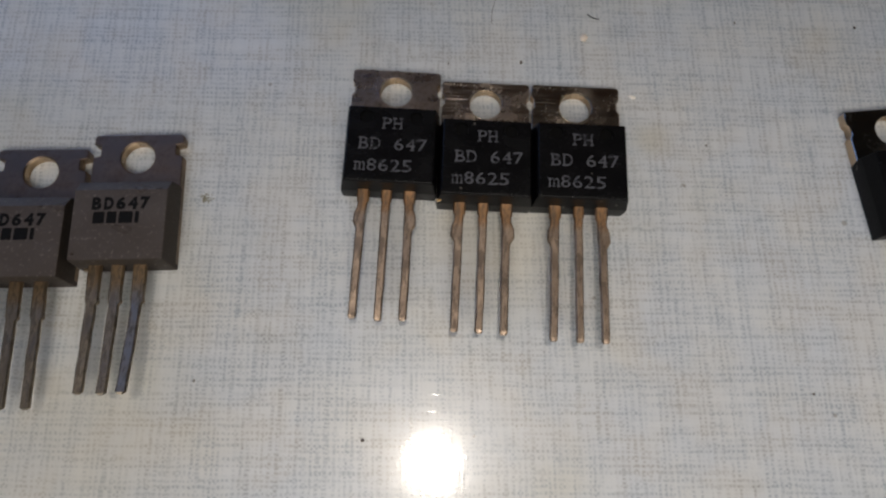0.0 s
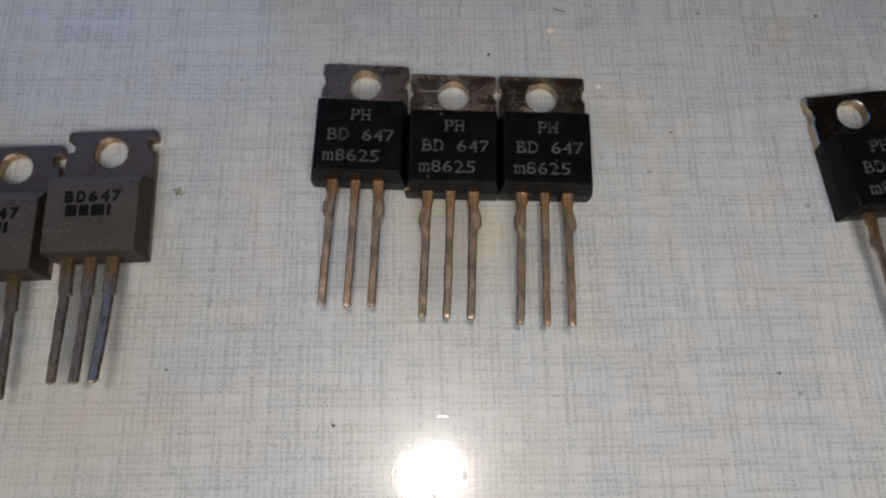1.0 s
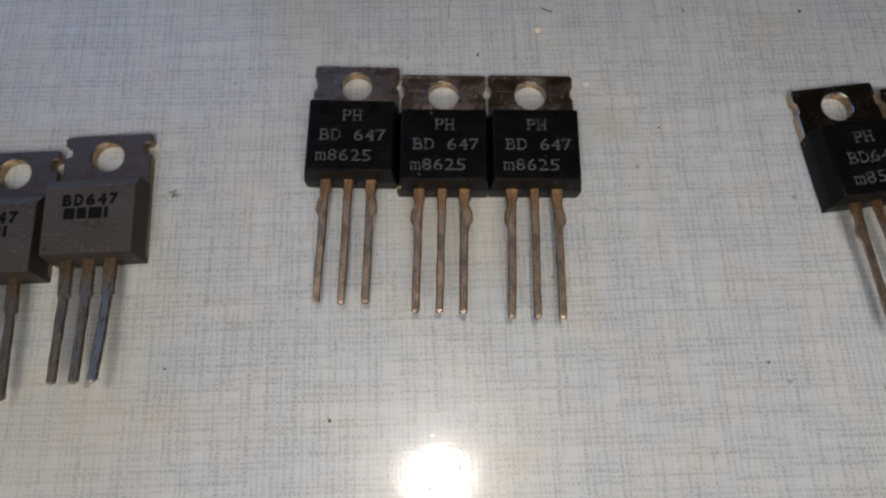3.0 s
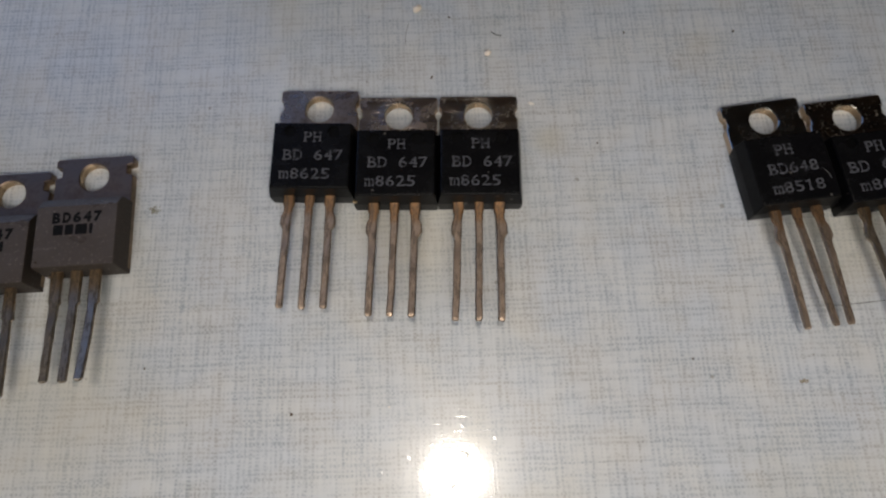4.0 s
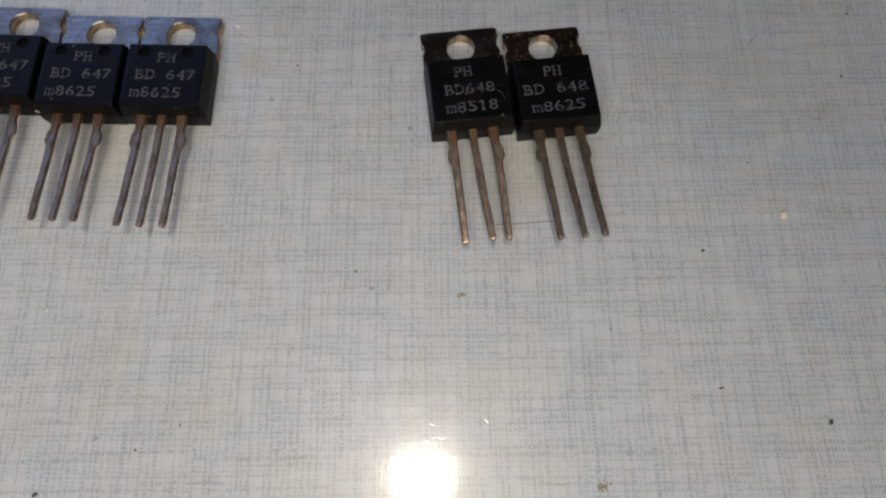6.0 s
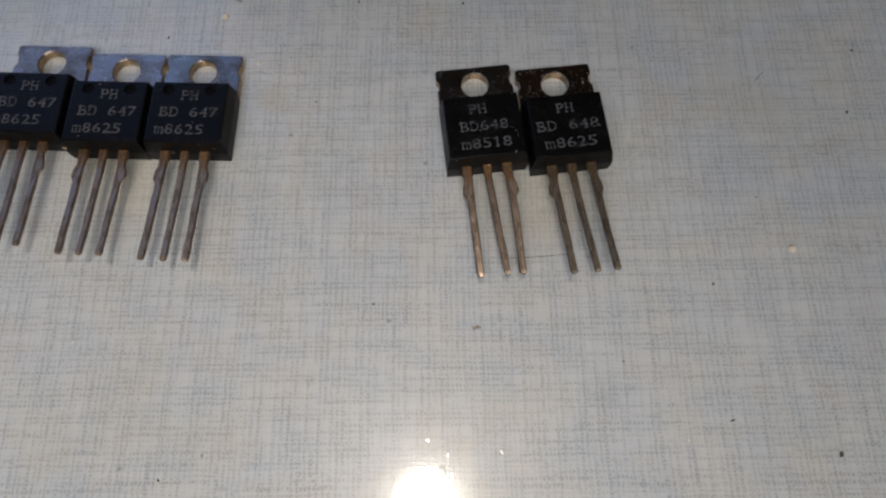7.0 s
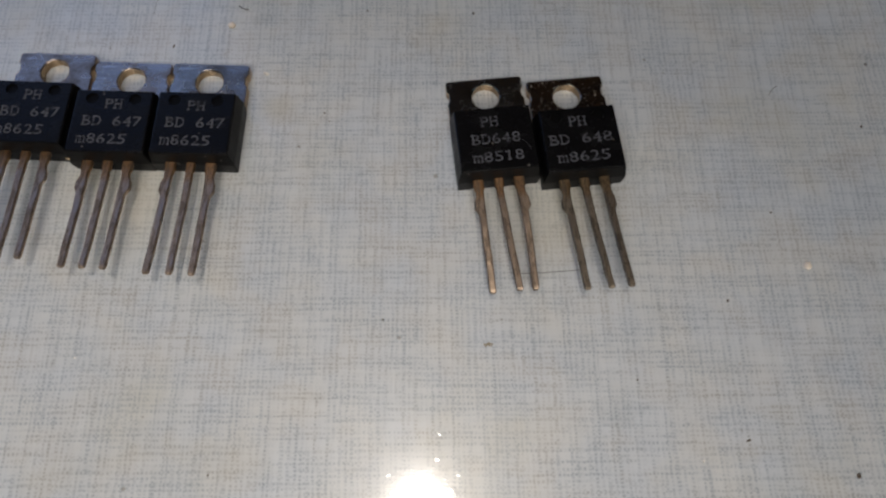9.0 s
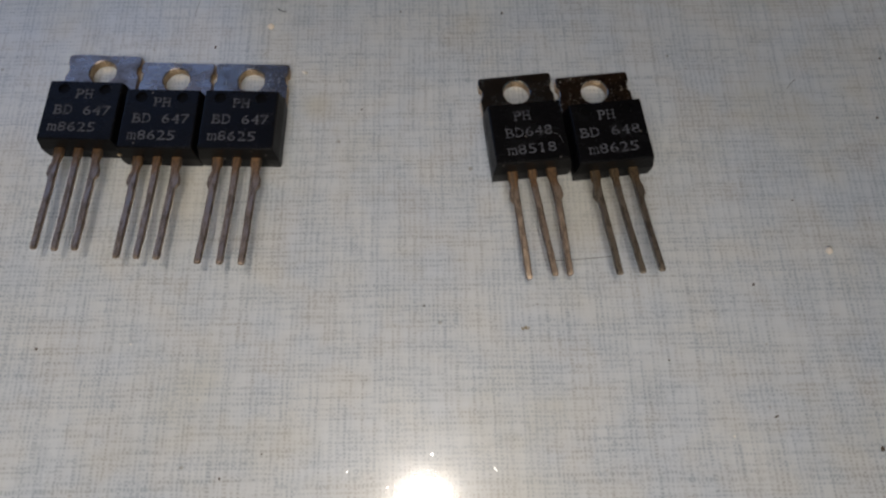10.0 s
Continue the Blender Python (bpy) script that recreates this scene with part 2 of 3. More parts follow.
TAB_BROWN = plated("brown_grey_tab", (0.25, 0.185, 0.145), (0.13, 0.09, 0.07), 0.34, 1.0, 0.8, 0.00002, 0.5)
TAB_DARK = plated("dark_tab", (0.27, 0.285, 0.285), (0.15, 0.155, 0.145), 0.16, 0.6, 0.8, 0.000016, 0.6, 0.2)
LEAD = lead_metal("bronze_lead", (0.44, 0.26, 0.14), (0.45, 0.35, 0.275), 0.33)
LEAD_GREY = lead_metal("grey_lead", (0.36, 0.25, 0.15), (0.35, 0.295, 0.235), 0.32)
WHITE_INK = ink_paint("white_ink", (0.095, 0.095, 0.108), (0.012, 0.012, 0.014), 0.49)
BLACK_INK = ink_paint("black_ink", (0.004, 0.0038, 0.0038), (0.028, 0.025, 0.023), 0.62)
PLASTER = mottled("wall_plaster", (0.20, 0.16, 0.13), (0.24, 0.19, 0.15), 3.0)
CEILING = mottled("ceiling_paint", (0.078, 0.068, 0.058), (0.10, 0.087, 0.074), 2.0)
WOOD = mottled("brown_boards", (0.13, 0.08, 0.05), (0.20, 0.13, 0.08), 14.0, 0.5)
CORE = mottled("chipboard_edge", (0.30, 0.22, 0.15), (0.22, 0.15, 0.10), 90.0)
STEEL = material("table_leg_paint", (0.08, 0.08, 0.09), 0.4, 0.6)
FRAME = material("window_paint", (0.75, 0.74, 0.70), 0.4)
CRUMB = mottled("crumb", (0.90, 0.83, 0.74), (0.78, 0.64, 0.50), 900.0)
CRUMB_PALE = mottled("pale_crumb", (0.90, 0.87, 0.82), (0.80, 0.74, 0.66), 900.0)
DIRT = mottled("dirt", (0.06, 0.045, 0.035), (0.13, 0.09, 0.06), 1500.0)
RUST = mottled("brown_residue", (0.20, 0.155, 0.10), (0.36, 0.30, 0.22), 1500.0)
RESIDUE = mottled("dried_residue", (0.16, 0.145, 0.10), (0.26, 0.235, 0.17), 1500.0)
FIBRE = material("dark_fibre", (0.06, 0.055, 0.05), 0.6)
PALE_SCRATCH = material("pale_scratch", (0.16, 0.15, 0.16), 0.6)
BORE = plated("bare_copper", (0.42, 0.31, 0.20), (0.22, 0.155, 0.095), 0.24, 2.0, 0.7, 0.00003)
EDGE_DARK = plated("dark_sheared_edge", (0.24, 0.17, 0.11), (0.05, 0.04, 0.03), 0.32)
EDGE = plated("sheared_edge", (0.58, 0.44, 0.30), (0.16, 0.11, 0.07), 0.30)
BEAD = material("solder_bead", (0.75, 0.58, 0.36), 0.22, 1.0)

# ---- mesh helpers; shapes are drawn in millimetres ----
MM = 0.001


def part(name, bm, mat, parent=None, label="", scale=MM, sharp=32):
    bmesh.ops.recalc_face_normals(bm, faces=bm.faces)
    for f in bm.faces:
        f.smooth = True
    for e in bm.edges:
        if len(e.link_faces) == 2 and e.calc_face_angle(0) > radians(sharp):
            e.smooth = False
    bmesh.ops.scale(bm, vec=(scale,) * 3, verts=bm.verts)
    mesh = bpy.data.meshes.new(name)
    bm.to_mesh(mesh)
    bm.free()
    mesh.materials.append(mat)
    ob = new(name, mesh)
    ob.parent = parent
    if label:
        ob["label"] = label
    return ob


def box(bm, x0, x1, y0, y1, z0, z1, bevel=0.0):
    made = bmesh.ops.create_cube(bm, size=1.0)["verts"]
    for v in made:
        v.co = Vector(((x0 + x1) / 2 + v.co.x * (x1 - x0), (y0 + y1) / 2 + v.co.y * (y1 - y0), (z0 + z1) / 2 + v.co.z * (z1 - z0)))
    if bevel:
        bmesh.ops.bevel(bm, geom=list({e for v in made for e in v.link_edges}), offset=bevel, segments=2, affect="EDGES", profile=0.5)
    return bm


def ring(bm, points, z):
    return [bm.verts.new((x, y, z)) for x, y in points]


def bridge(bm, a, b):
    for i in range(len(a)):
        j = (i + 1) % len(a)
        bm.faces.new((a[i], a[j], b[j], b[i]))


def cap(bm, *loops):
    """A flat lid over the first loop with the other loops left open."""
    edges = []
    for loop in loops:
        for i in range(len(loop)):
            a, b = loop[i], loop[(i + 1) % len(loop)]
            edges.append(bm.edges.get((a, b)) or bm.edges.new((a, b)))
    bmesh.ops.triangle_fill(bm, use_beauty=True, use_dissolve=False, edges=edges)


def circle(x, y, r, n=28):
    return [(x + r * math.cos(2 * math.pi * i / n), y + r * math.sin(2 * math.pi * i / n)) for i in range(n)]


def rounded(x0, x1, y0, y1, r, n=3):
    out = []
    for cx, cy, a0 in ((x1 - r, y1 - r, 0), (x0 + r, y1 - r, 90), (x0 + r, y0 + r, 180), (x1 - r, y0 + r, 270)):
        out += [(cx + r * math.cos(radians(a0 + 90 * i / n)), cy + r * math.sin(radians(a0 + 90 * i / n))) for i in range(n + 1)]
    return out


def inset(points, d):
    """The outline moved inward by d."""
    n, out = len(points), []
    for i in range(n):
        a, b, c = Vector(points[i - 1]), Vector(points[i]), Vector(points[(i + 1) % n])
        u, v = (b - a).normalized(), (c - b).normalized()
        m = Vector((-u.y - v.y, u.x + v.x))
        m = m.normalized() * (d / max(0.4, math.cos(u.angle_signed(v, 0) / 2))) if m.length > 1e-6 else Vector((0, 0))
        out.append(tuple(b + m))
    return out


# ---- the transistor ----
LENGTH, TAB_T, HOLE_Y = 15.5, 1.3, 12.75


def tab_mesh(half, notch, square):
    """The mounting tab: a plate with a bolt hole and a notch in each long side."""
    lo, hi = (12.95, 14.3) if square else (12.3, 13.9)
    top = LENGTH
    side = [(half, 0.6), (half, lo - 0.15), (half - notch, lo + (0.1 if square else 0.3)), (half - notch, hi - (0.1 if square else 0.3)),
            (half, hi + 0.1), (half, top - 0.35), (half - 0.12, top - 0.1), (half - 0.35, top)]
    outline = side + [(-x, y) for x, y in reversed(side)]
    bm = bmesh.new()
    e = 0.09
    loops = [ring(bm, outline, 0.0), ring(bm, outline, TAB_T - e), ring(bm, inset(outline, e), TAB_T)]
    hole = [ring(bm, circle(0, HOLE_Y, 1.85), 0.0), ring(bm, circle(0, HOLE_Y, 1.85), TAB_T - 0.12), ring(bm, circle(0, HOLE_Y, 1.97), TAB_T)]
    for a, b in zip(loops, loops[1:]):
        bridge(bm, a, b)
    for a, b in zip(hole, hole[1:]):
        bridge(bm, b, a)
    cap(bm, loops[-1], hole[-1])
    cap(bm, loops[0], hole[0])
    for f in bm.faces:
        f.normal_update()
        f.material_index = 1 if abs(f.normal.z) < 0.3 else 0
    return bm


def case_mesh(levels, dimples, n=3):
    """The moulded case: rounded sections stacked from the table up, with round ejector marks sunk into the top."""
    bm = bmesh.new()
    loops = [ring(bm, rounded(x0, x1, y0, y1, r, n), z) for z, x0, x1, y0, y1, r in levels]
    for a, b in zip(loops, loops[1:]):
        bridge(bm, a, b)
    bm.faces.new(reversed(loops[0]))
    z = levels[-1][0]
    holes = []
    for x, y, r, deep in dimples:
        rim, low = ring(bm, circle(x, y, r, 20), z), ring(bm, circle(x, y, r - 0.06, 20), z - deep)
        seen = set(bm.faces)
        bridge(bm, low, rim)
        bm.faces.new(low)
        for f in set(bm.faces) - seen:
            f.material_index = 1
        holes.append(rim)
    cap(bm, loops[-1], *holes)
    return bm


def lead_mesh(x, tip, left, right, z0, thick, point, bow=0.0):
    """One lead from the case at x to its tip (x, y, z): a flat bar whose sides follow the profiles left and right."""
    bm = bmesh.new()
    stops = sorted({s for s, _ in left} | {s for s, _ in right} | {i / 28 for i in range(29)} | {0.97, 0.984})
    length, before = -tip[1], None
    at = lambda prof, s: float(np.interp(s, [a for a, _ in prof], [b for _, b in prof]))  # noqa: E731
    for s in stops:
        y = 0.5 - s * (length + 0.5)
        run = max(0.0, s - 0.22) / 0.78
        cx = x + (tip[0] - x) * (0.25 * s + 0.75 * run ** 1.15) + bow * math.sin(math.pi * s)
        cz = z0 + (tip[2] - z0) * run ** 1.3
        l, r, t = at(left, s), at(right, s), thick / 2
        l, r = l * 1.1, r * 1.1
        dent = Vector((tip[0] * 3.1, s * 8, tip[1] * 5.3))
        l, r = l * (1 + 0.12 * noise.noise(dent)), r * (1 + 0.12 * noise.noise(dent + Vector((5, 0, 9))))
        cx, cz = cx + 0.035 * noise.noise(dent * 0.6), cz + 0.06 * noise.noise(dent * 0.7)
        if s > 0.985:
            l, r, t = l * point, r * point, t * point
        c = 0.14
        sec = [(-l, -t + c), (-l + c, -t), (r - c, -t), (r, -t + c), (r, t - c), (r - c, t), (-l + c, t), (-l, t - c)]
        loop = [bm.verts.new((cx + a, y, cz + b)) for a, b in sec]
        if before:
            bridge(bm, before, loop)
        else:
            bm.faces.new(loop)
        before = loop
    bm.faces.new(reversed(before))
    return bm


OUTER = ((0, .62), (.105, .60), (.13, .47), (.165, .48), (.215, .76), (.285, .80), (.33, .43), (1, .38))
INNER = ((0, .62), (.105, .60), (.13, .46), (.18, .42), (1, .38))
MIDDLE = ((0, .54), (.10, .52), (.125, .40), (.17, .44), (.22, .41), (1, .37))
WIDE = ((0, .64), (.30, .64), (.335, .48), (1, .46))
WIDER = ((0, .64), (.28, .66), (.32, .78), (.34, .50), (1, .46))


SERIFS = {"P": ((.10, 0), (.10, 1)), "H": ((.12, 0), (.12, 1), (.88, 0), (.88, 1)), "B": ((.10, 0), (.10, 1)), "D": ((.10, 0), (.10, 1)),
          "m": ((.08, 0), (.5, 0), (.92, 0), (.02, 1)), "1": ((.5, 0), (-.3, .9)), "4": ((.72, 0),), "7": ((.06, .93),), "2": ((.95, .06),), "5": ((.8, 1),)}


def writing(text, x, y, wide, high, z, mat, parent, bold=0.0, serifs=True):
    """A printed line in even cells, centred on x with its foot at y; the glyphs get slab feet."""
    bm = bmesh.new()
    cell = wide / (len(text) - 0.14)
    for i, ch in enumerate(text):
        if ch == " ":
            continue
        curve = bpy.data.curves.new("text", "FONT")
        curve.body, curve.offset, curve.resolution_u = ch, bold, 3
        tmp = new("text", curve)
        mesh = bpy.data.meshes.new_from_object(tmp.evaluated_get(bpy.context.evaluated_depsgraph_get()))
        bpy.data.objects.remove(tmp)
        old = set(bm.verts)
        bm.from_mesh(mesh)
        bpy.data.meshes.remove(mesh)
        vs = [v for v in bm.verts if v not in old]
        xs, ys = [v.co.x for v in vs], [v.co.y for v in vs]
        w, h = cell * (0.20 if ch == "1" else 0.86 if ch == "m" else 0.80), high * (0.74 if ch == "m" else 1.0)
        left = x - wide / 2 + i * cell + (cell * 0.86 - w) / 2
        for v in vs:
            v.co = Vector((left + (v.co.x - min(xs)) / (max(xs) - min(xs)) * w, y + (v.co.y - min(ys)) / (max(ys) - min(ys)) * h, z))
        for sx, sy in SERIFS.get(ch, ()) if serifs else ():
            cx, cy, hw, hh = left + sx * w, y + 0.06 * high + sy * (h - 0.12 * high), (0.13 if ch == "m" else 0.19) * cell, 0.055 * high
            bm.faces.new([bm.verts.new((cx + a_, cy + b_, z + 0.003)) for a_, b_ in ((-hw, -hh), (hw, -hh), (hw, hh), (-hw, hh))])
    return part("marking", bm, mat, parent)


def blocks(widths, x, y, wide, high, z, mat, parent):
    """A maker's mark as plain blocks."""
    bm = bmesh.new()
    gap = 0.22
    unit = (wide - gap * (len(widths) - 1)) / sum(widths)
    at = x - wide / 2
    for w in widths:
        vs = ring(bm, rounded(at, at + w * unit, y, y + high, 0.12, 2), z)
        bm.faces.new(vs)
        at += w * unit + gap
    return part("maker_mark", bm, mat, parent)


def transistor(m, label, half, lines, tips, tab_mat, lead_mat, case="black", notch=0.3, dimples=True, bows=(0, 0, 0), roots=(0, 0, 0)):
    thing = tagged(new("transistor"), label, "transistor", "transistors on the table")
    thing.empty_display_size = 0.004
    thing.matrix_world = m
    part("tab", tab_mesh(half, notch, case == "grey"), tab_mat, thing).data.materials.append(EDGE if case == "black" else EDGE_DARK)
    bore = bmesh.new()
    rings_ = [ring(bore, circle(0, HOLE_Y, r), h) for r, h in ((1.85, 0.0), (1.83, 0.02), (1.83, TAB_T - 0.14), (1.85, TAB_T - 0.13))]
    for a, b in zip(rings_, rings_[1:]):
        bridge(bore, b, a)
    part("bolt_hole_bore", bore, BORE, thing, "bare brassy bore of the bolt hole")
    if case == "black":
        z = 4.45
        levels = [(0.0, -half - .05, half + .05, 0.12, 9.1, 0.12), (1.25, -half - .17, half + .17, 0.02, 9.3, 0.12), (2.2, -half - .14, half + .14, 0.0, 9.35, 0.12),
                  (z - .22, -half + .22, half - .22, 0.32, 9.14, 0.14), (z - .05, -half + .30, half - .30, 0.40, 9.06, 0.18), (z, -half + .42, half - .42, 0.52, 8.94, 0.2)]
        marks = [(-2.75, 7.9, 0.78, 0.25), (2.65, 7.9, 0.78, 0.25)] if dimples else []
        ink = WHITE_INK
    else:
        z = 4.5
        levels = [(0.0, -half + .03, half - .03, 0.04, 9.2, 0.10), (1.3, -half - .02, half + .02, 0.0, 9.3, 0.10), (3.45, -half + .08, half - .08, 0.03, 8.95, 0.10),
                  (z - .05, -half + .15, half - .15, 0.08, 7.72, 0.10), (z, -half + .20, half - .20, 0.13, 7.66, 0.12)]
        marks, ink = [], BLACK_INK
    body = part("case", case_mesh(levels, marks), BLACK if case == "black" else GREY, thing, sharp=8)
    body.data.materials.append(SUNK)
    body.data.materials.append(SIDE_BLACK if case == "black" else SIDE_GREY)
    # faces turned sideways take the copy with the painted-in shade
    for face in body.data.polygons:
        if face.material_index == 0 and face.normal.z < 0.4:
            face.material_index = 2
    for text, x, y, wide, high in lines:
        if isinstance(text, tuple):
            blocks(text, x, y, wide, high, z + 0.012, ink, body)
        else:
            writing(text, x, y, wide, high, z + 0.012, ink, body, 0.0 if case == "black" else 0.06, case == "black")
    if case == "grey":
        part("tie_bar_stub", box(bmesh.new(), -half + .45, -half + 1.15, -.22, 0.2, .75, 1.35, .08), BORE, thing, "cut silvery tie bar stub")
    for i, (tip, bow) in enumerate(zip(tips, bows)):
        x = 2.54 * (i - 1) + roots[i] - 0.15
        if case == "grey":
            left, right, thick, point = WIDE, WIDER, 0.5, 0.45
        else:
            left, right = ((OUTER, INNER), (MIDDLE, MIDDLE), (INNER, OUTER))[i]
            thick, point = 0.55, 0.72
        part("lead", lead_mesh(x, tip, left, right, 2.35, thick, point, bow), lead_mat, thing)
    return thing


def at(x, y, turn):
    return pose(x * MM, y * MM, 0, 0, 0, turn)


PH = ("PH", 0.1, 6.45, 2.1, 1.4)
LATE = [PH, ("BD 647", 0.3, 4.0, 7.35, 1.4), ("m8625", -0.6, 1.5, 6.1, 1.4)]
BLACK_LABEL = "black epoxy transistor with white print, bronze leads"

# ---- setting ----
WX0, WX1, WZ0, WZ1 = -1.22, -0.20, 0.10, 1.04
ROOM = (-1.4, 1.6, -2.2, 0.62, -0.75, 1.75)


def slab(name, boxes, mat, label="", category="", kind="structure", bevel=0.0):
    bm = bmesh.new()
    for b in boxes:
        box(bm, *b, bevel=bevel)
    return tagged(part(name, bm, mat, None, "", 1.0, 8), label, category, "", kind)


X0, X1, Y0, Y1, Z0, Z1 = ROOM
slab("floor", [(X0, X1, Y0, Y1, Z0 - .1, Z0)], WOOD, "dark brown board floor", "floor")
slab("ceiling", [(X0, X1, Y0, Y1, Z1, Z1 + .1)], CEILING, "plain dark ceiling", "ceiling")
slab("wall_north", [(X0 - .1, WX0, Y1, Y1 + .1, Z0, Z1), (WX1, X1 + .1, Y1, Y1 + .1, Z0, Z1), (WX0, WX1, Y1, Y1 + .1, Z0, WZ0), (WX0, WX1, Y1, Y1 + .1, WZ1, Z1)],
     PLASTER, "unseen plain beige plaster wall with a window opening", "wall")


def side_wall(name, x0, x1, lo, hi, z0, z1, along):
    """A wall with one opening for an added window, along y (or x)."""
    a0, a1 = (Y0, Y1) if along == "y" else (X0 - .1, X1 + .1)
    runs = [(a0, lo, Z0, Z1), (hi, a1, Z0, Z1), (lo, hi, Z0, z0), (lo, hi, z1, Z1)]
    boxes = [(x0, x1, p, q, r, t) if along == "y" else (p, q, x0, x1, r, t) for p, q, r, t in runs]
    slab(name, boxes, PLASTER, "unseen plain beige plaster wall with a window opening", "wall")


side_wall("wall_west", X0 - .1, X0, -1.3, .1, -.05, .95, "y")
side_wall("wall_east", X1, X1 + .1, -1.3, .1, -.05, .95, "y")
side_wall("wall_south", Y0 - .1, Y0, -.6, .8, .05, 1.05, "x")


def window(name, m, wide, high):
    """A painted frame round the opening."""
    thing = tagged(new(name), "unseen white painted window frame in its wall opening", "window", "", "structure")
    thing.matrix_world = m
    w, h, t = wide / 2, high / 2, 0.02
    for x0, x1, z0, z1 in ((-w, w, -h, -h + t), (-w, w, h - t, h), (-w, -w + t, -h + t, h - t), (w - t, w, -h + t, h - t)):
        part("frame_bar", box(bmesh.new(), x0, x1, 0.03, 0.07, z0, z1, 0.003), FRAME, thing, "", 1.0)
    return thing


window("window_1", pose((WX0 + WX1) / 2, Y1, (WZ0 + WZ1) / 2), WX1 - WX0, WZ1 - WZ0)
# three unseen frames added round the side fill lights
window("added_window_2", pose(X0, -.6, .45, 0, 0, 90), 1.4, 1.0)
window("added_window_3", pose(X1, -.6, .45, 0, 0, -90), 1.4, 1.0)
window("added_window_4", pose(.1, Y0, .55, 0, 0, 180), 1.4, 1.0)

table = tagged(new("table"), "table with glossy pale linen-patterned laminate top, stained", "table")
part("tabletop", box(bmesh.new(), -.50, .62, -.34, .42, -.0265, 0.0, 0.0012), LAMINATE, table, "pale grey-blue linen-print laminate", 1.0, 8)
part("core_board", box(bmesh.new(), -.485, .605, -.325, .405, -.046, -.0265), CORE, table, "", 1.0)
for x in (-.45, .57):
    for y in (-.29, .37):
        part("leg", box(bmesh.new(), x - .02, x + .02, y - .02, y + .02, Z0, -.046, 0.003), STEEL, table, "", 1.0)

# ---- the transistors: three together, a pair, and two grey ones ----
for x, y, turn, half, tips, tab, extra in (
    (-4.07, 28.45, -2.7, 5.06, ((-2.8, -14.2, 2.6), (-.15, -14.33, 2.65), (2.45, -14.25, 2.8)), TAB_GREY, ", grey stained tab"),
    (6.38, 27.05, -2.1, 5.05, ((-2.9, -14.2, 2.9), (-.36, -14.25, 2.9), (2.18, -14.35, 3.1)), TAB, ", brushed tab"),
    (16.75, 26.75, -2.05, 5.08, ((-3.1, -14.85, 3.1), (-.38, -14.9, 3.1), (2.28, -14.9, 3.1)), TAB_SHINY, ", shiny brushed tab"),
):
    made = transistor(at(x, y, turn), BLACK_LABEL + extra, half, LATE, tips, tab, LEAD)
    if x == 6.38:
        bead = bmesh.new()
        bmesh.ops.create_icosphere(bead, subdivisions=2, radius=1.0)
        for v in bead.verts:
            v.co = Vector((-4.95 + v.co.x * 0.26, 0.12 + v.co.y * 0.22, 2.9 + v.co.z * 0.3)) * (1 + 0.05 * noise.noise(v.co * 3))
        part("solder_bead", bead, BEAD, made, "shiny golden solder bead")
transistor(at(55.20, 24.45, 5.85), BLACK_LABEL + ", dark tab, splayed leads", 5.08,
           [("PH", -0.5, 6.45, 2.1, 1.4), ("BD648", 0.05, 4.0, 6.1, 1.4), ("m8518", 0.05, 1.5, 6.3, 1.4)],
           ((-2.8, -14.55, 2.1), (.4, -14.65, 2.5), (2.3, -14.7, 2.2)), TAB_DARK, LEAD, dimples=False, bows=(0, 0, .1))
transistor(at(65.92, 24.45, 5.65), BLACK_LABEL + ", solder-spotted dark tab", 5.08,
           [("PH", -0.15, 6.45, 2.1, 1.4), ("BD 648", -0.1, 4.0, 7.9, 1.4), ("m8625", -0.1, 1.5, 6.5, 1.4)],
           ((-2.25, -14.4, 2.6), (.58, -14.5, 2.6), (2.9, -14.6, 2.9)), TAB_SPOTTED, LEAD_GREY)
GREY_LINES = [("BD647", 0.1, 5.45, 6.0, 1.4), ((1.0, .85, 1.2, .35), -0.3, 3.95, 4.7, 1.3)]
transistor(at(-31.55, 19.9, 1.7), "grey-brown epoxy power transistor with black print, one lead bent up", 4.92, GREY_LINES,
           ((-3.0, -13.2, 2.6), (-.45, -13.4, 3.2), (1.85, -13.45, 4.2)), TAB_BROWN, LEAD_GREY, "grey", 0.8, roots=(-.05, -.3, -.5))
transistor(at(-41.97, 18.0, 1.2), "grey-brown epoxy power transistor with black print, grey leads", 4.92, GREY_LINES,
           ((-2.6, -12.7, 2.5), (.2, -12.9, 2.6), (2.75, -12.95, 2.7)), TAB_BROWN, LEAD_GREY, "grey", 0.8)


# ---- dirt and crumbs on the table ----
def lump(name, x, y, size, mat, label, category, flat=0.6, rough=0.35, seed=0):
    rnd = random.Random(seed + int(x * 10))
    bm = bmesh.new()
    bmesh.ops.create_icosphere(bm, subdivisions=2, radius=1.0)
    for v in bm.verts:
        k = 1 + rough * (noise.noise(v.co * 1.7 + Vector((seed, x, y))) + 0.4 * (rnd.random() - .5))
        v.co = Vector((v.co.x * k * size[0], v.co.y * k * size[1], v.co.z * k * size[0] * flat))
    low = min(v.co.z for v in bm.verts) * 0.55
    for v in bm.verts:
        v.co.z = max(v.co.z, low) - low
    ob = part(name, bm, mat, sharp=50)
    ob.matrix_world = pose(x * MM, y * MM, 0, 0, 0, rnd.uniform(0, 180))
    return tagged(ob, label, category)


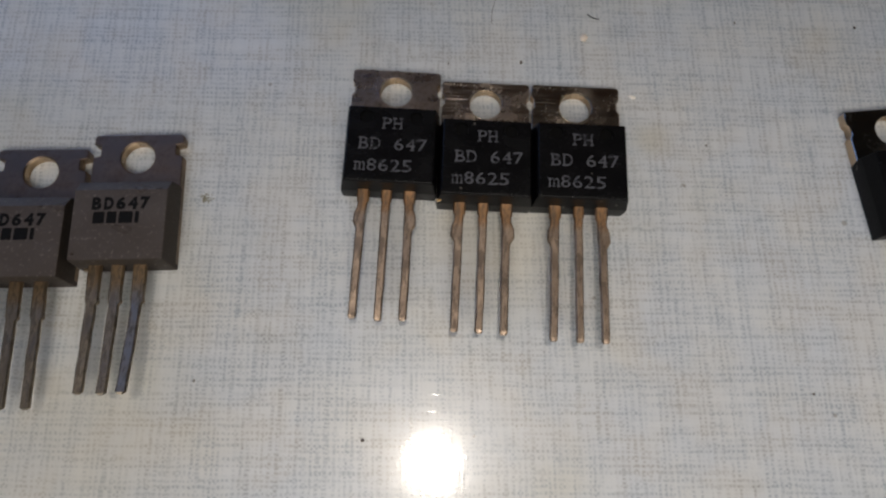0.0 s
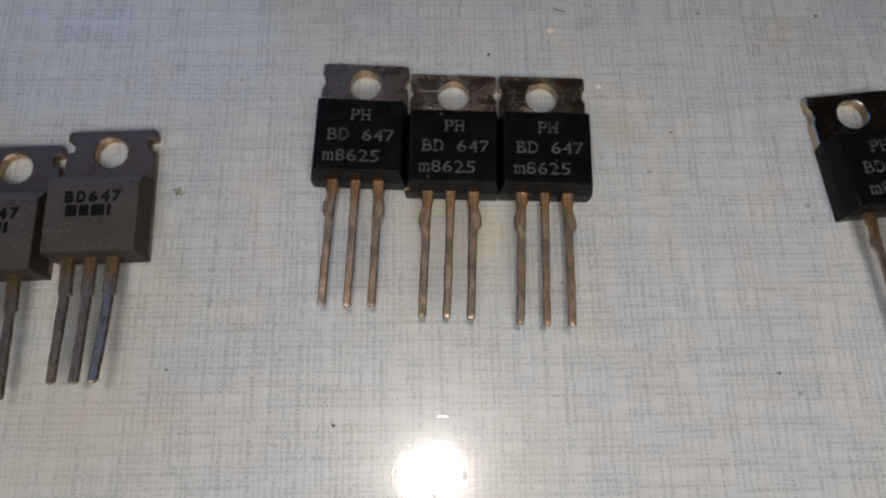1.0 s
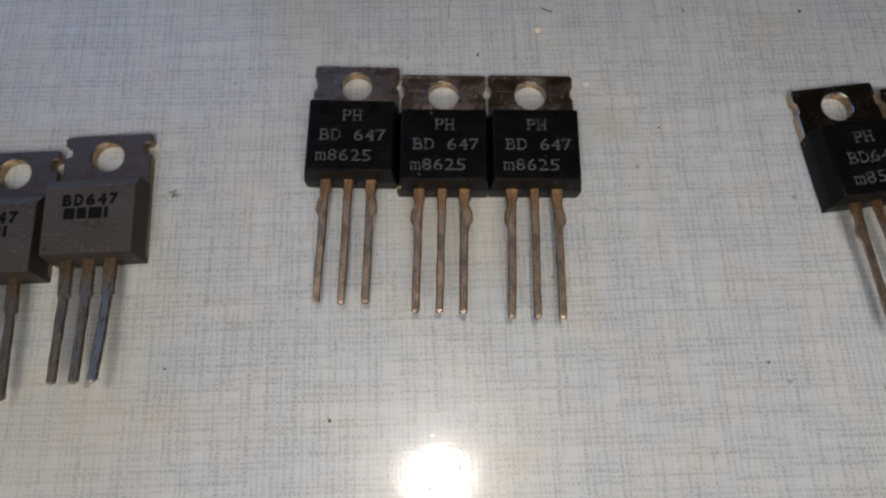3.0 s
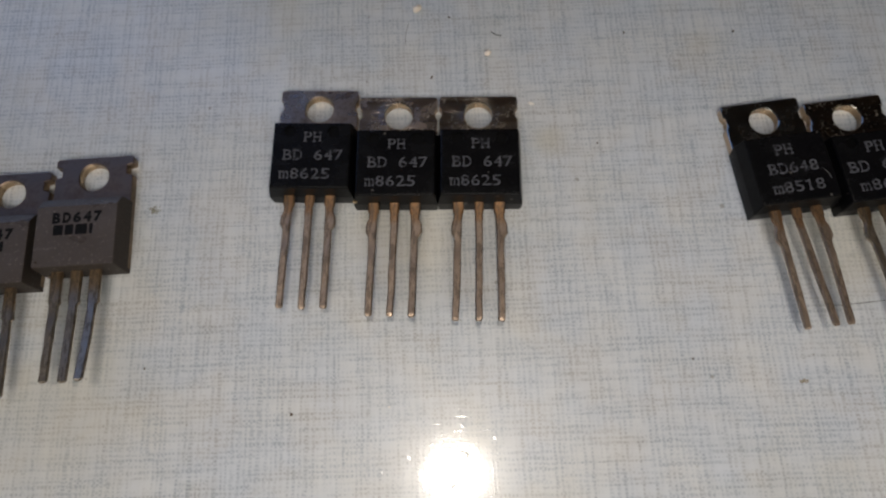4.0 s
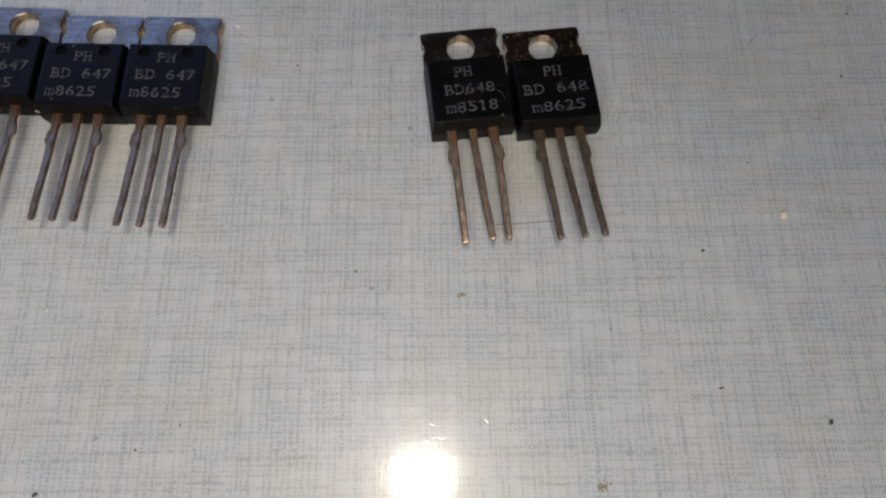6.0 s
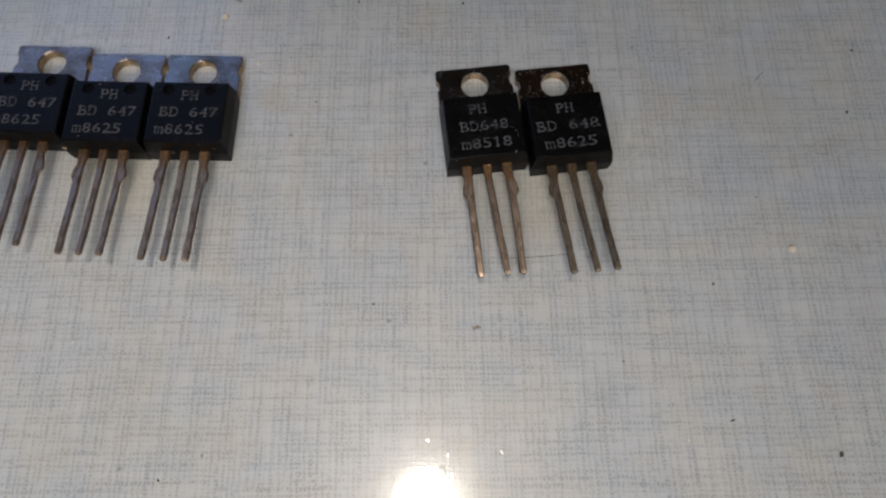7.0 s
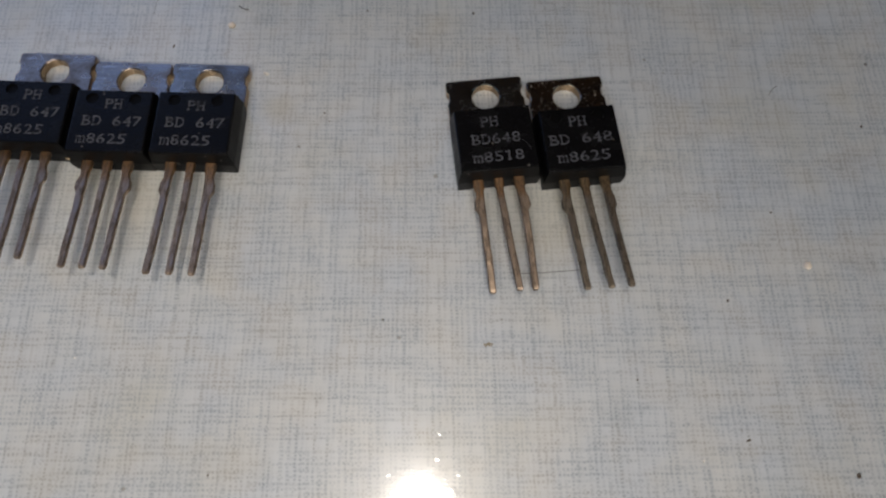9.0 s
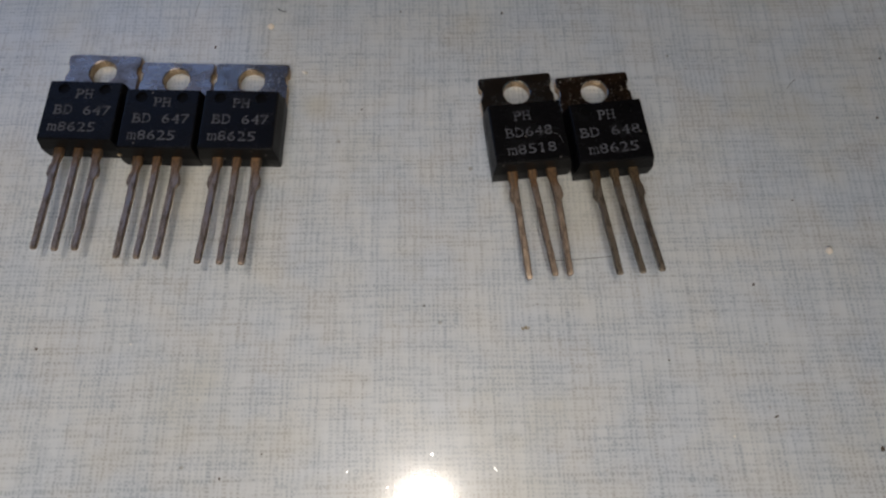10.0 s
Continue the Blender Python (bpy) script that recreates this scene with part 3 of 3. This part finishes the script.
def fibre(points, r, label, mat=FIBRE):
    """A hair or fibre as a thin tube along a few turning points."""
    bm = bmesh.new()
    before = None
    for i, (x, y, z) in enumerate(points):
        a, b = points[max(0, i - 1)], points[min(len(points) - 1, i + 1)]
        d = Vector((b[0] - a[0], b[1] - a[1], 0)).normalized()
        side_ = Vector((-d.y, d.x, 0))
        loop = [bm.verts.new(Vector((x, y, z)) + side_ * r * math.cos(q) + Vector((0, 0, r * math.sin(q)))) for q in (math.pi * k / 3 for k in range(6))]
        if before:
            bridge(bm, before, loop)
        else:
            bm.faces.new(loop)
        before = loop
    bm.faces.new(reversed(before))
    return tagged(part("fibre", bm, mat), label, "fibre")


def curl(x, y, length, turn, sweep, r):
    """Points of an arc on the table."""
    out = []
    for i in range(9):
        out.append((x, y, r))
        a = radians(turn + sweep * i / 8)
        x, y = x + length / 8 * math.cos(a), y + length / 8 * math.sin(a)
    return out


lump("crumb", 19.0, 49.5, (.52, .44), CRUMB, "small pinkish bread crumb on the laminate", "crumb", seed=1)
lump("crumb", 9.6, 57.0, (.72, .54), CRUMB, "pale tan crumb on the laminate", "crumb", seed=2)
lump("crumb", 93.0, 13.6, (.56, .48), CRUMB, "pale orange crumb on the laminate", "crumb", seed=3)
lump("crumb", 24.3, 41.6, (.45, .22), CRUMB_PALE, "tiny white crumb beside a transistor tab", "crumb", .4, seed=4)
lump("crumb", 5.1, 2.8, (.13, .11), CRUMB_PALE, "tiny white crumb on the laminate", "crumb", .5, seed=9)
lump("crumb", 77.0, -9.4, (.16, .13), CRUMB_PALE, "tiny white crumb on the laminate", "crumb", .5, seed=5)


def stain(x, y, r, seed, paint=RUST):
    """Dried residue: a loose group of thin flakes."""
    rnd = random.Random(seed)
    bm = bmesh.new()
    for k in range(26):
        a, q = rnd.uniform(0, 6.28), r * rnd.random() ** 0.7
        size = r * rnd.uniform(.12, .32)
        mat = Matrix.LocRotScale((q * math.cos(a), 0.7 * q * math.sin(a), 0.004), Euler((0, 0, rnd.uniform(0, 6))), (size, size * rnd.uniform(.4, .9), 0.02))
        bmesh.ops.create_icosphere(bm, subdivisions=1, radius=1.0, matrix=mat)
    ob = part("stain", bm, paint)
    ob.matrix_world = pose(x * MM, y * MM, 0)
    return tagged(ob, "small dried brown stain on the laminate", "stain")


stain(-24.3, 28.4, .75, 6, RESIDUE)
stain(53.3, 4.0, .5, 7)
stain(68.2, -17.5, .8, 8)
for i, (x, y, a, b) in enumerate(((40.8, 7.1, .15, .12), (82.5, 9.2, .20, .15), (89.7, 20.8, .14, .12), (106.7, 43.0, .2, .16), (82.4, -7.2, .12, .34), (94.1, -11.1, .22, .30),
                                  (17.3, -13.0, .16, .12), (104.0, 33.2, .2, .15), (52.7, 51.6, .22, .14), (7.2, -17.5, .30, .2), (37.8, 52.0, .16, .13), (14.0, 55.5, .2, .12),
                                  (11.3, 46.1, .14, .3), (32.5, 35.5, .16, .12), (33.2, 34.2, .09, .07), (70.5, -0.3, .13, .10), (21.9, -10.4, .13, .10),
                                  (-23.7, 8.3, .14, .11), (2.6, 45.8, .09, .08), (-6.2, 2.4, .20, .16))):
    lump("dirt_speck", x, y, (a, b), DIRT, "dark speck of dirt on the laminate", "dirt", .5, .5, 20 + i)
fibre(curl(19.7, 52.9, 1.6, -50, 55, .07), .07, "short dark curled fibre on the laminate")
fibre(curl(7.9, 51.4, 3.5, 92, -25, .03), .03, "fine pale hair on the laminate")
# the scratch line in the laminate, laid on as a thin dark tube
fibre(curl(57.6, 12.8, 7.3, 2, 4, .035), .035, "thin dark straight scratch between the leads, laid as a fibre")
# a curved scratch on the case top, likewise laid on as a tube
fibre([(x, y, 4.49) for x, y, z in curl(58.0, 28.9, 1.9, -25, -70, .02)], .018, "fine pale scratch curve on a black case, laid as a fibre", PALE_SCRATCH)
fibre(curl(-3.6, 44.6, 0.9, 20, -140, .05), .05, "tiny dark fibre against a tab edge")
fibre(curl(92.4, 38.1, 2.1, 60, -30, .035), .035, "short dark hair on the laminate")
